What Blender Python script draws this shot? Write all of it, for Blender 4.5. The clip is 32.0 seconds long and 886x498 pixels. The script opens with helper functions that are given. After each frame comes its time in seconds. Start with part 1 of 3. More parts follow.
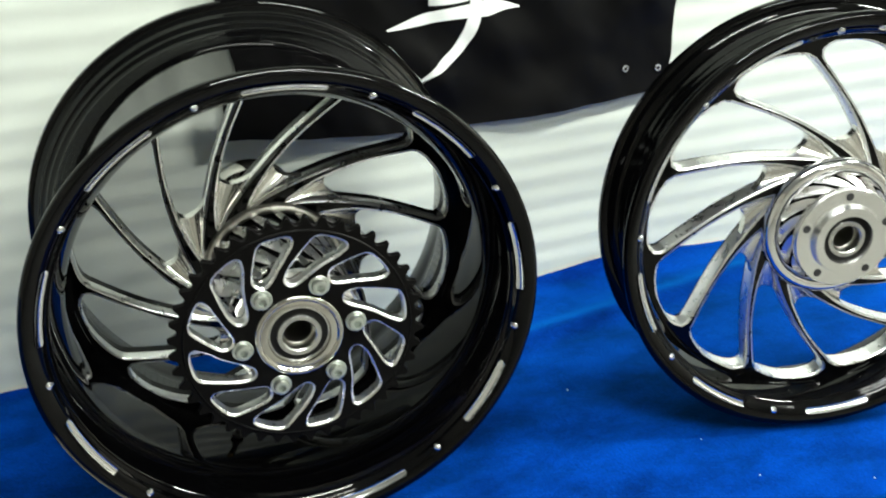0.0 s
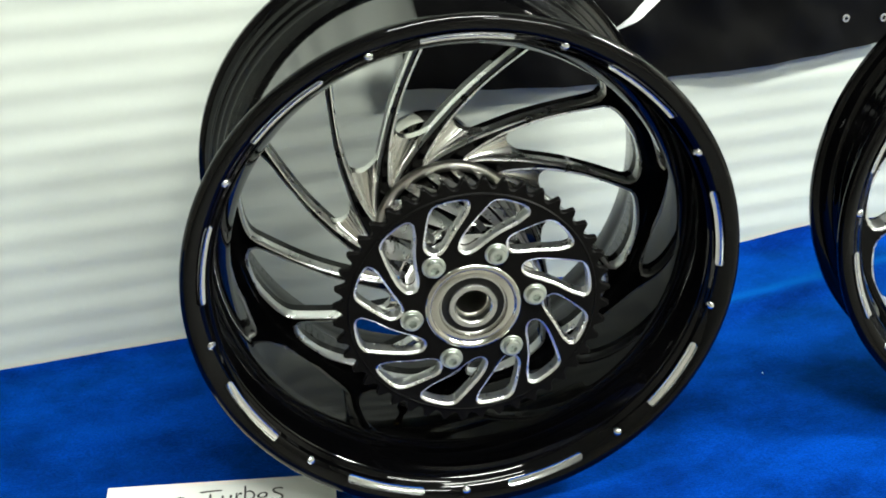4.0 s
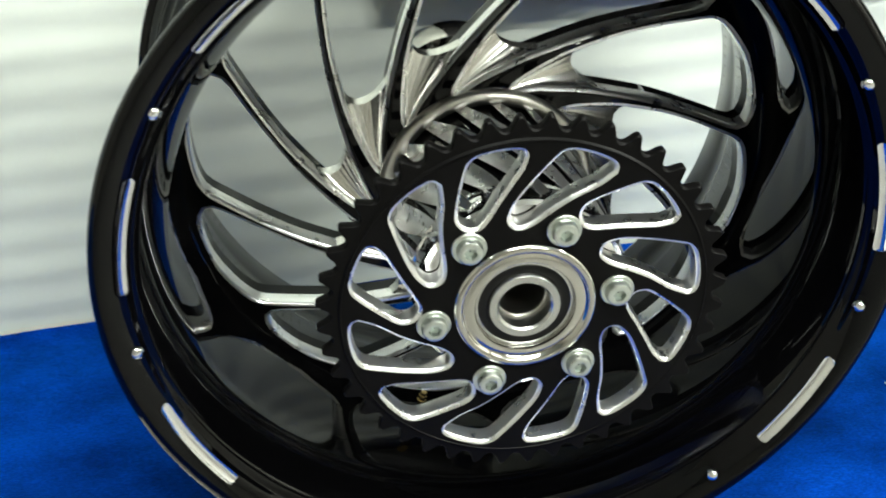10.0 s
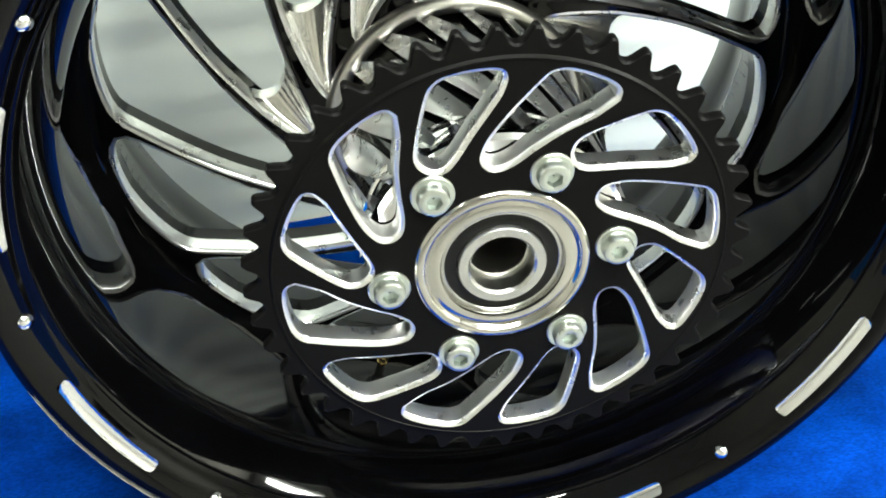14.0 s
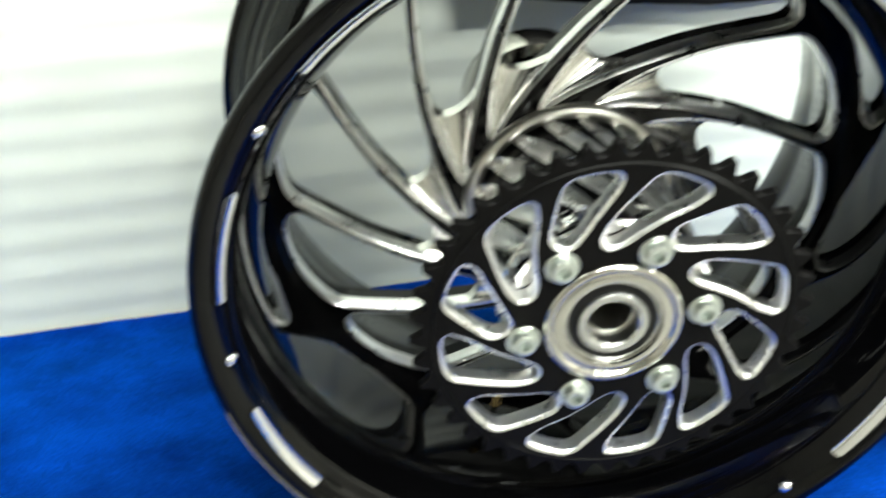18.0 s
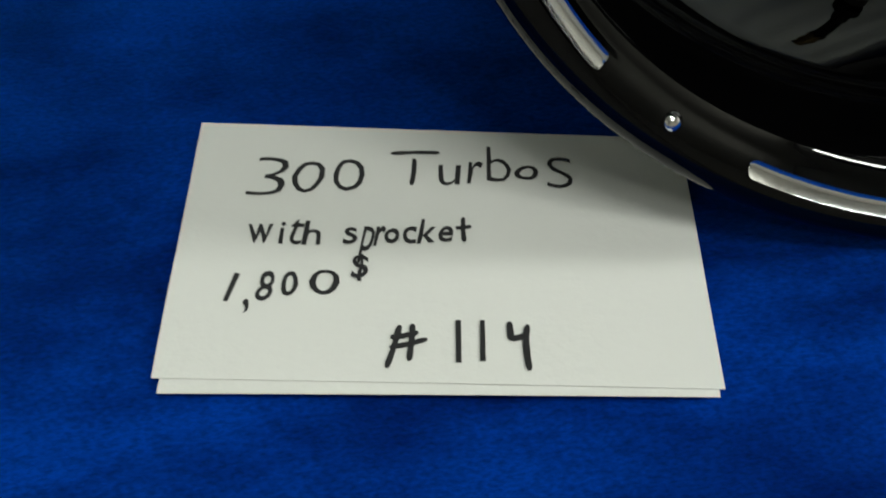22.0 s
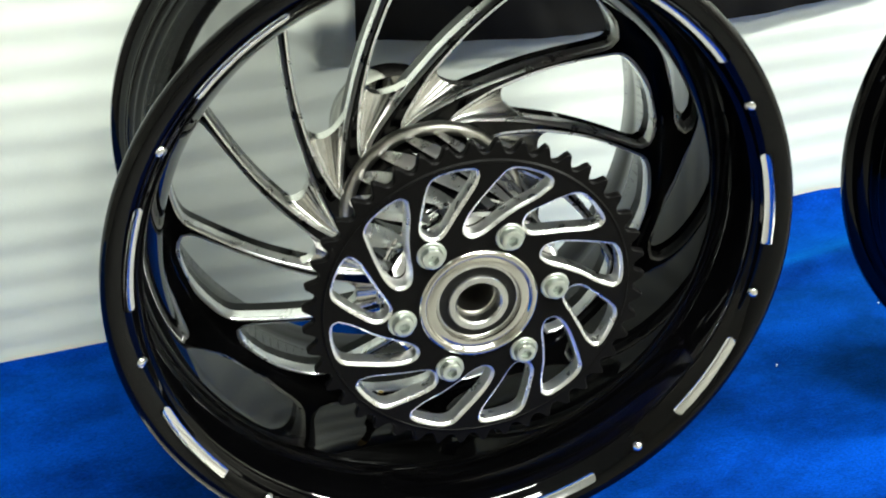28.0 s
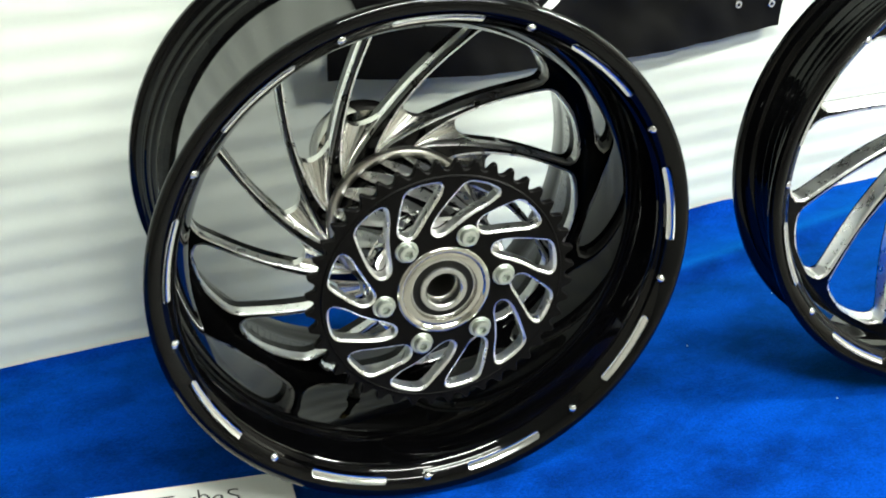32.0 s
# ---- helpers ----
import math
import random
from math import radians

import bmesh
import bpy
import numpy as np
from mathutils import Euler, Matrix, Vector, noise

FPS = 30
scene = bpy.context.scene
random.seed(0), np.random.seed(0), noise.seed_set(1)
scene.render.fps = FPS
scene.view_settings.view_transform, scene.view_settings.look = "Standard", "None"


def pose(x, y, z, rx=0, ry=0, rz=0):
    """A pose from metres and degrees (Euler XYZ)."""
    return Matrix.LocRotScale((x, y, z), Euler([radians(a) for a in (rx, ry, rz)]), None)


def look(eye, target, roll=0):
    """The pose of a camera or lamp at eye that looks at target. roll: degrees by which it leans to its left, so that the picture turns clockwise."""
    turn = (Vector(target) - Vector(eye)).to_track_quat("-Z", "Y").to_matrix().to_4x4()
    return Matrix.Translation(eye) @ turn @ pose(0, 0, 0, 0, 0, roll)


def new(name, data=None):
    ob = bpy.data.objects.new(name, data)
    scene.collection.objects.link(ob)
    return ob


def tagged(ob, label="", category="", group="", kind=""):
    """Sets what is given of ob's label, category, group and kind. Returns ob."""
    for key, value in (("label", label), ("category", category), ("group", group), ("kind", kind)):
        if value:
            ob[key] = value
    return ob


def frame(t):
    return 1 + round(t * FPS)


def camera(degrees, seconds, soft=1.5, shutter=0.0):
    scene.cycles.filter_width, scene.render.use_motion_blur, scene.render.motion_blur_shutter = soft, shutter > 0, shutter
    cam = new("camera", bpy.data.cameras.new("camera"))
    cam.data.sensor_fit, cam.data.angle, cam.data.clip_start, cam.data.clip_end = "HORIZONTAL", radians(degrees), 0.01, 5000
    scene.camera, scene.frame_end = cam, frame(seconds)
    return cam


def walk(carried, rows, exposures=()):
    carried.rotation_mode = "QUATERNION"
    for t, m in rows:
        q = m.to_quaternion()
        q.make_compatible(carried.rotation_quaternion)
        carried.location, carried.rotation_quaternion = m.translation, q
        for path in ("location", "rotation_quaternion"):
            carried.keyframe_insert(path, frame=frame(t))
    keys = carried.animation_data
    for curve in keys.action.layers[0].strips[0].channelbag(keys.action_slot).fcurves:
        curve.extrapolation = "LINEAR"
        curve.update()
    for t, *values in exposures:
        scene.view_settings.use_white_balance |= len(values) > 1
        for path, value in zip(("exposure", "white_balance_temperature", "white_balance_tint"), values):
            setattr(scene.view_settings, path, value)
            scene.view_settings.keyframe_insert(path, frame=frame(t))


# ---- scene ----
cam = camera(41.5, 32.0, soft=1.8, shutter=0.5)
PATH = [
    (0, (-0.147, -0.966, 0.794), (0.378, 0.751, -0.087), 0.5),
    (0.5, (-0.111, -0.959, 0.793), (0.316, 0.8, -0.058), -1.3),
    (1, (-0.084, -0.938, 0.788), (0.241, 0.841, -0.066), -1.6),
    (1.5, (-0.069, -0.921, 0.783), (0.16, 0.866, -0.086), -1.4),
    (2, (-0.068, -0.901, 0.769), (0.103, 0.877, -0.131), -1.2),
    (2.5, (-0.079, -0.874, 0.75), (0.066, 0.872, -0.214), -1.4),
    (3, (-0.097, -0.87, 0.753), (0.074, 0.876, -0.206), -2.1),
    (3.5, (-0.12, -0.87, 0.762), (0.076, 0.878, -0.189), -1.4),
    (4, (-0.13, -0.872, 0.769), (0.089, 0.866, -0.196), -1.6),
    (4.5, (-0.142, -0.879, 0.777), (0.109, 0.873, -0.155), -1.5),
    (6.5, (-0.17, -0.894, 0.783), (0.124, 0.852, -0.147), -1.4),
    (7, (-0.174, -0.896, 0.788), (0.141, 0.845, -0.145), -1.5),
    (7.5, (-0.203, -0.904, 0.772), (0.177, 0.832, -0.144), -1.3),
    (8, (-0.246, -0.882, 0.769), (0.126, 0.813, -0.225), -2.7),
    (8.5, (-0.225, -0.829, 0.726), (0.116, 0.896, -0.228), -2.9),
    (9, (-0.17, -0.716, 0.689), (0.095, 0.971, -0.352), -3.1),
    (9.5, (-0.133, -0.627, 0.66), (0.089, 1.068, -0.378), -1.9),
    (10, (-0.117, -0.577, 0.627), (0.1, 1.109, -0.426), -0.2),
    (10.5, (-0.11, -0.532, 0.607), (0.153, 1.125, -0.481), 0.9),
    (11, (-0.109, -0.495, 0.585), (0.143, 1.138, -0.542), 0.7),
    (11.5, (-0.094, -0.474, 0.574), (0.171, 1.128, -0.593), 0.9),
    (12, (-0.088, -0.465, 0.564), (0.165, 1.13, -0.615), 0.6),
    (12.5, (-0.087, -0.46, 0.562), (0.142, 1.134, -0.625), 0.5),
    (13, (-0.09, -0.458, 0.554), (0.141, 1.145, -0.619), 0.4),
    (13.5, (-0.091, -0.456, 0.563), (0.143, 1.137, -0.623), 0.4),
    (15.5, (-0.096, -0.506, 0.597), (0.169, 1.154, -0.486), 0.3),
    (16, (-0.101, -0.526, 0.624), (0.166, 1.151, -0.434), 0.5),
    (16.5, (-0.118, -0.541, 0.642), (0.174, 1.145, -0.392), 1.1),
    (17, (-0.118, -0.563, 0.653), (0.172, 1.137, -0.36), 0.9),
    (17.5, (-0.118, -0.579, 0.665), (0.181, 1.135, -0.322), 0.8),
    (18, (-0.152, -0.57, 0.654), (0.011, 1.098, -0.437), 0.0),
    (18.3, (-0.189, -0.561, 0.619), (-0.088, 1.067, -0.538), 0.1),
    (18.5, (-0.209, -0.548, 0.61), (-0.135, 1.02, -0.63), -0.0),
    (18.7, (-0.224, -0.551, 0.577), (-0.165, 1.02, -0.659), 0.1),
    (19, (-0.238, -0.544, 0.56), (-0.222, 0.978, -0.738), -0.7),
    (19.5, (-0.245, -0.529, 0.528), (-0.24, 0.942, -0.826), -1.5),
    (20, (-0.242, -0.493, 0.506), (-0.237, 0.943, -0.886), -1.7),
    (20.5, (-0.249, -0.441, 0.467), (-0.27, 0.954, -0.967), -1.6),
    (21, (-0.243, -0.379, 0.433), (-0.292, 0.964, -1.049), -2.3),
    (21.5, (-0.241, -0.347, 0.41), (-0.298, 0.97, -1.094), -2.6),
    (22, (-0.23, -0.332, 0.384), (-0.267, 0.973, -1.131), -1.9),
    (22.5, (-0.231, -0.314, 0.36), (-0.241, 0.958, -1.184), -0.5),
    (23, (-0.241, -0.303, 0.351), (-0.275, 0.96, -1.199), -0.8),
    (23.5, (-0.245, -0.297, 0.346), (-0.271, 0.948, -1.22), -0.2),
    (24, (-0.246, -0.299, 0.351), (-0.255, 0.937, -1.222), 0.3),
    (24.5, (-0.241, -0.321, 0.373), (-0.222, 0.949, -1.172), 1.1),
    (25, (-0.231, -0.359, 0.417), (-0.179, 0.962, -1.083), 0.8),
    (25.5, (-0.218, -0.427, 0.48), (-0.05, 0.995, -0.917), 2.5),
    (26, (-0.205, -0.506, 0.542), (0.043, 0.981, -0.773), 2.1),
    (26.3, (-0.201, -0.552, 0.583), (0.11, 0.96, -0.69), 2.3),
    (26.5, (-0.182, -0.587, 0.6), (0.138, 0.975, -0.608), 1.8),
    (28.5, (-0.179, -0.692, 0.699), (0.251, 0.993, -0.289), 0.2),
    (29, (-0.19, -0.725, 0.726), (0.256, 0.965, -0.246), 0.3),
    (29.5, (-0.207, -0.756, 0.73), (0.251, 0.939, -0.228), 0.4),
    (30, (-0.216, -0.766, 0.729), (0.239, 0.943, -0.204), 0.1),
    (30.5, (-0.21, -0.773, 0.742), (0.234, 0.918, -0.23), -0.3),
    (31, (-0.227, -0.804, 0.746), (0.252, 0.886, -0.21), -0.4),
    (31.5, (-0.236, -0.843, 0.755), (0.275, 0.844, -0.189), 0.2),
    (32, (-0.254, -0.854, 0.754), (0.264, 0.823, -0.205), 0.6),
]
walk(cam, [(t, look(eye, target, roll)) for t, eye, target, roll in PATH],
     exposures=[(0, 0.02), (3, 0.14), (7, 0.2), (8, 0.22), (9, 0.26), (11, 0.45), (12, 0.62), (13, 0.97), (16, 0.86), (18.0, 0.78), (19, 0.76), (19.5, 0.38), (20.2, -0.83), (22, -1.33), (24.3, -1.9), (25.0, -1.96), (25.6, -1.5), (26.3, -0.68), (28.5, 0.55), (30, 0.53), (32, 0.4)])

# ---- light ----
world = bpy.data.worlds.new("world")
scene.world = world
world.use_nodes = True
world.node_tree.nodes["Background"].inputs[0].default_value = (0.9, 0.95, 1.0, 1)
world.node_tree.nodes["Background"].inputs[1].default_value = 0.02


# ---- materials ----
def material(name, colour, rough=0.5, metal=0.0, noise_scale=0.0, noise_amount=0.0, bump=0.0, bump_scale=200.0,
             coat=0.0, spec=0.5, rough_amount=0.0, stretch=(1, 1, 1)):
    m = bpy.data.materials.new(name)
    m.use_nodes = True
    nt = m.node_tree
    b = nt.nodes["Principled BSDF"]
    b.inputs["Base Color"].default_value = (*colour, 1)
    b.inputs["Roughness"].default_value = rough
    b.inputs["Metallic"].default_value = metal
    b.inputs["Coat Weight"].default_value = coat
    b.inputs["Specular IOR Level"].default_value = spec
    tc = nt.nodes.new("ShaderNodeTexCoord")
    mp = nt.nodes.new("ShaderNodeMapping")
    mp.inputs["Scale"].default_value = stretch
    nt.links.new(tc.outputs["Object"], mp.inputs["Vector"])
    if noise_amount or rough_amount:
        n = nt.nodes.new("ShaderNodeTexNoise")
        n.inputs["Scale"].default_value = noise_scale
        n.inputs["Detail"].default_value = 6
        nt.links.new(mp.outputs[0], n.inputs["Vector"])
        if noise_amount:
            mix = nt.nodes.new("ShaderNodeMix")
            mix.data_type = "RGBA"
            mix.inputs["A"].default_value = (*[c * (1 - noise_amount) for c in colour], 1)
            mix.inputs["B"].default_value = (*[min(1, c * (1 + noise_amount)) for c in colour], 1)
            nt.links.new(n.outputs["Fac"], mix.inputs["Factor"])
            nt.links.new(mix.outputs["Result"], b.inputs["Base Color"])
        if rough_amount:
            r = nt.nodes.new("ShaderNodeMapRange")
            r.inputs["To Min"].default_value = max(0.0, rough - rough_amount)
            r.inputs["To Max"].default_value = rough + rough_amount
            nt.links.new(n.outputs["Fac"], r.inputs["Value"])
            nt.links.new(r.outputs[0], b.inputs["Roughness"])
    if bump:
        n2 = nt.nodes.new("ShaderNodeTexNoise")
        n2.inputs["Scale"].default_value = bump_scale
        n2.inputs["Detail"].default_value = 4
        nt.links.new(mp.outputs[0], n2.inputs["Vector"])
        bp = nt.nodes.new("ShaderNodeBump")
        bp.inputs["Strength"].default_value = bump
        bp.inputs["Distance"].default_value = 0.002
        nt.links.new(n2.outputs["Fac"], bp.inputs["Height"])
        nt.links.new(bp.outputs[0], b.inputs["Normal"])
    return m


GLOSS = material("gloss_black_paint", (0.0010, 0.0010, 0.0012), 0.035, 0, 14, 0, 0.012, 30, 0.0, 0.22, 0.02)
SATIN = material("black_anodised", (0.0032, 0.003, 0.003), 0.42, 0, 60, 0.2, 0.05, 900, 0, 0.06, 0.06)
ALU = material("machined_aluminium", (0.87, 0.87, 0.87), 0.24, 1, 40, 0.05, 0.03, 500, 0, 0.5, 0.06)
MILLED = material("milled_aluminium_edge", (0.90, 0.90, 0.90), 0.29, 1, 90, 0.08, 0.03, 700, 0, 0.5, 0.09)
CHROME = material("chrome", (0.84, 0.84, 0.85), 0.07, 1, 30, 0.04, 0.02, 200, 0, 0.5, 0.04)
POLISHED = material("polished_aluminium", (0.82, 0.825, 0.835), 0.12, 1, 50, 0.06, 0.06, 160, 0, 0.5, 0.05)
FLUTE = material("ball_milled_aluminium", (0.82, 0.81, 0.775), 0.25, 1, 60, 0.06, 0.04, 400, 0, 0.5, 0.08)
STEEL = material("zinc_plated_steel", (0.62, 0.66, 0.62), 0.3, 1, 120, 0.15, 0.1, 600, 0, 0.5, 0.08)
# darker copy of the bolt steel: the recess's shade is in this colour
SOCKET = material("shaded_steel", (0.42, 0.46, 0.43), 0.4, 1, 120, 0.2)
RUBBER = material("black_rubber_seal", (0.006, 0.006, 0.006), 0.5, 0, 90, 0.2, 0.05, 400, 0, 0.2)
PAPER = material("white_paper", (0.78, 0.78, 0.76), 0.8, 0, 9, 0.03, 0.12, 260)
INK = material("black_marker_ink", (0.015, 0.015, 0.017), 0.6, 0, 300, 0.3)
BANNER = material("black_banner_cloth", (0.0026, 0.0025, 0.0026), 0.56, 0, 30, 0.3, 0.2, 1200, 0, 0.085)
WHITE_PRINT = material("white_print", (0.8, 0.82, 0.8), 0.6, 0, 20, 0.03)
WALL = material("white_panel_wall", (0.61, 0.65, 0.595), 0.5, 0, 2.5, 0.05, 0.05, 40)
FLOOR = material("grey_concrete", (0.22, 0.215, 0.20), 0.6, 0, 4, 0.2, 0.1, 40)
ROOM = material("painted_wall", (0.46, 0.44, 0.40), 0.8, 0, 2, 0.06)
CEIL = material("ceiling_tile", (0.50, 0.50, 0.485), 0.9, 0, 3, 0.04)
BRASS = material("brass", (0.7, 0.5, 0.2), 0.25, 1, 40, 0.1)
LINT = material("lint", (0.5, 0.52, 0.58), 0.9, 0, 40, 0.1)
BRUSHED = material("brushed_steel", (0.56, 0.56, 0.55), 0.26, 1, 60, 0.15, 0.1, 300)
SMOKED = material("satin_turned_metal", (0.56, 0.55, 0.51), 0.36, 1, 30, 0.1, 0.05, 120, 0, 0.5, 0.06)
NICKEL = material("polished_nickel", (0.55, 0.535, 0.50), 0.09, 1, 30, 0.1, 0.02, 150, 0, 0.5, 0.04)
BORE = material("bored_steel", (0.46, 0.45, 0.42), 0.36, 1, 60, 0.15, 0.05, 300)
DARK = material("dark_plastic", (0.02, 0.02, 0.022), 0.5, 0, 30, 0.2)


def velvet():
    m = bpy.data.materials.new("blue_velvet")
    m.use_nodes = True
    nt = m.node_tree
    b = nt.nodes["Principled BSDF"]
    tc = nt.nodes.new("ShaderNodeTexCoord")
    big = nt.nodes.new("ShaderNodeTexNoise")
    big.inputs["Scale"].default_value = 11
    big.inputs["Detail"].default_value = 8
    big.inputs["Roughness"].default_value = 0.66
    mp = nt.nodes.new("ShaderNodeMapping")
    mp.inputs["Scale"].default_value = (0.9, 1.4, 1)
    nt.links.new(tc.outputs["Object"], mp.inputs["Vector"])
    nt.links.new(mp.outputs[0], big.inputs["Vector"])
    ramp = nt.nodes.new("ShaderNodeValToRGB")
    ramp.color_ramp.elements[0].position, ramp.color_ramp.elements[0].color = 0.36, (0.0, 0.0085, 0.103, 1)
    ramp.color_ramp.elements[1].position, ramp.color_ramp.elements[1].color = 0.63, (0.0, 0.031, 0.272, 1)
    nt.links.new(big.outputs["Fac"], ramp.inputs["Fac"])
    fine = nt.nodes.new("ShaderNodeTexNoise")
    fine.inputs["Scale"].default_value = 640
    fine.inputs["Detail"].default_value = 5
    nap = nt.nodes.new("ShaderNodeMapping")            # the pile lies along the table
    nap.inputs["Scale"].default_value = (0.5, 0.9, 1)
    nt.links.new(tc.outputs["Object"], nap.inputs["Vector"])
    nt.links.new(nap.outputs[0], fine.inputs["Vector"])
    mul = nt.nodes.new("ShaderNodeMix")
    mul.data_type, mul.blend_type = "RGBA", "MULTIPLY"
    mul.inputs["Factor"].default_value = 0.65
    fr = nt.nodes.new("ShaderNodeMapRange")
    fr.inputs["From Min"].default_value, fr.inputs["From Max"].default_value = 0.3, 0.7
    fr.inputs["To Min"].default_value, fr.inputs["To Max"].default_value = 0.42, 1.5
    nt.links.new(fine.outputs["Fac"], fr.inputs["Value"])
    nt.links.new(ramp.outputs[0], mul.inputs["A"])
    nt.links.new(fr.outputs[0], mul.inputs["B"])
    nt.links.new(mul.outputs["Result"], b.inputs["Base Color"])
    b.inputs["Roughness"].default_value = 0.9
    b.inputs["Specular IOR Level"].default_value = 0.02
    b.inputs["Sheen Weight"].default_value = 1.0
    b.inputs["Sheen Roughness"].default_value = 0.42
    b.inputs["Sheen Tint"].default_value = (0.0, 0.31, 1.0, 1)
    bp = nt.nodes.new("ShaderNodeBump")
    bp.inputs["Strength"].default_value, bp.inputs["Distance"].default_value = 0.25, 0.002
    nt.links.new(fine.outputs["Fac"], bp.inputs["Height"])
    nt.links.new(bp.outputs[0], b.inputs["Normal"])
    return m


VELVET = velvet()


def glow(name, colour, strength):
    m = bpy.data.materials.new(name)
    m.use_nodes = True
    b = m.node_tree.nodes["Principled BSDF"]
    b.inputs["Base Color"].default_value = (*colour, 1)
    b.inputs["Emission Color"].default_value = (*colour, 1)
    b.inputs["Emission Strength"].default_value = strength
    return m


TUBE = glow("fluorescent_tube", (0.95, 1.0, 0.9), 30)


# ---- mesh helpers ----
def mesh_of(name, bm, mat, smooth=True):
    bmesh.ops.recalc_face_normals(bm, faces=bm.faces)
    me = bpy.data.meshes.new(name)
    bm.to_mesh(me)
    bm.free()
    if mat:
        me.materials.append(mat)
    if smooth:
        me.polygons.foreach_set("use_smooth", [True] * len(me.polygons))
        me.set_sharp_from_angle(angle=radians(35))
    return me


def part(name, bm, mat, parent=None, label="", smooth=True):
    ob = new(name, mesh_of(name, bm, mat, smooth))
    ob.parent = parent
    if label:
        ob["label"] = label
    return ob


def again(ob, parent, m=None):
    """A further object on the same mesh."""
    o = new(ob.name.split(".")[0], ob.data)
    o.parent = parent
    if m is not None:
        o.matrix_basis = m
    return o


def box(x0, y0, z0, x1, y1, z1, bevel=0.0):
    bm = bmesh.new()
    bmesh.ops.create_cube(bm, size=1)
    for v in bm.verts:
        v.co = Vector((x0 + (v.co.x + 0.5) * (x1 - x0), y0 + (v.co.y + 0.5) * (y1 - y0), z0 + (v.co.z + 0.5) * (z1 - z0)))
    if bevel:
        bmesh.ops.bevel(bm, geom=bm.edges[:], offset=bevel, segments=2, affect="EDGES", profile=0.5)
    return bm


def loft(loops, closed_u=True, closed_v=False):
    """Quads between loops of equal length. closed_u: each loop closes; closed_v: the last loop joins the first."""
    bm = bmesh.new()
    rows = [[bm.verts.new(p) for p in lp] for lp in loops]
    nv, nu = len(rows), len(rows[0])
    for i in range(nv if closed_v else nv - 1):
        a, b = rows[i], rows[(i + 1) % nv]
        for j in range(nu if closed_u else nu - 1):
            k = (j + 1) % nu
            bm.faces.new((a[j], a[k], b[k], b[j]))
    return bm


def lathe(profile, n=96, closed=True, c=0.0):
    """Revolves (y, r) about the axle, which runs along y at height c."""
    loops = []
    for y, r in profile:
        loops.append([(r * math.cos(2 * math.pi * i / n), y, c + r * math.sin(2 * math.pi * i / n)) for i in range(n)])
    return loft(loops, True, closed)


def smooth_curve(pts, n):
    """n points at even steps along a Catmull-Rom curve."""
    p = [Vector(q) for q in pts]
    p = [p[0] * 2 - p[1]] + p + [p[-1] * 2 - p[-2]]
    fine = []
    for i in range(1, len(p) - 2):
        for s in range(12):
            t = s / 12
            a, b, c, d = p[i - 1:i + 3]
            fine.append(0.5 * ((2 * b) + (c - a) * t + (2 * a - 5 * b + 4 * c - d) * t * t + (3 * b - a - 3 * c + d) * t ** 3))
    fine.append(p[-2])
    run = [0.0]
    for a, b in zip(fine, fine[1:]):
        run.append(run[-1] + (b - a).length)
    out, j = [], 0
    for k in range(n):
        s = run[-1] * k / (n - 1)
        while j < len(run) - 2 and run[j + 1] < s:
            j += 1
        f = (s - run[j]) / max(1e-9, run[j + 1] - run[j])
        out.append(fine[j].lerp(fine[j + 1], min(1, f)))
    return out


def polar(r, a):
    return (r * math.cos(radians(a)), r * math.sin(radians(a)))


def offset_loop(loop, d):
    """Moves a closed plane loop by d along its outward normal (for a loop that runs counter-clockwise)."""
    n, out = len(loop), []
    for i in range(n):
        t = loop[(i + 1) % n] - loop[i - 1]
        t.normalize()
        out.append(loop[i] + Vector((t.y, -t.x)) * d)
    return out


# ---- the room ----
YAW = 7.8
FRAME = pose(0, 0.392, 0, 0, 0, YAW)      # u along the back wall, v away from the table
TABLE = 0.75                              # height of the table over the floor
TOP = 2.4                                 # height of the ceiling over the table


def structure(name, bm, mat, label, category, m=None, smooth=False):
    ob = part(name, bm, mat, None, label, smooth)
    tagged(ob, category=category, kind="structure")
    ob.matrix_world = m or FRAME
    return ob


def ripple_wall():
    """White wall sheet with shallow horizontal flutes."""
    bm = bmesh.new()
    rows = []
    us = [-3.0, -1.0, -0.5, 0, 0.5, 1.0, 1.5, 3.6]
    n = 640
    for j in range(n + 1):
        z = -TABLE + j * (TOP + TABLE) / n
        dv = 0.00055 * math.sin(2 * math.pi * z / 0.034) + 0.0003 * math.sin(2 * math.pi * z / 0.093 + 1)
        rows.append([bm.verts.new((u, dv, z)) for u in us])
    for a, b in zip(rows, rows[1:]):
        for i in range(len(us) - 1):
            bm.faces.new((a[i], a[i + 1], b[i + 1], b[i]))
    back = [bm.verts.new((u, 0.06, z)) for u, z in ((us[0], -TABLE), (us[-1], -TABLE), (us[-1], TOP), (us[0], TOP))]
    bm.faces.new(back)
    return bm


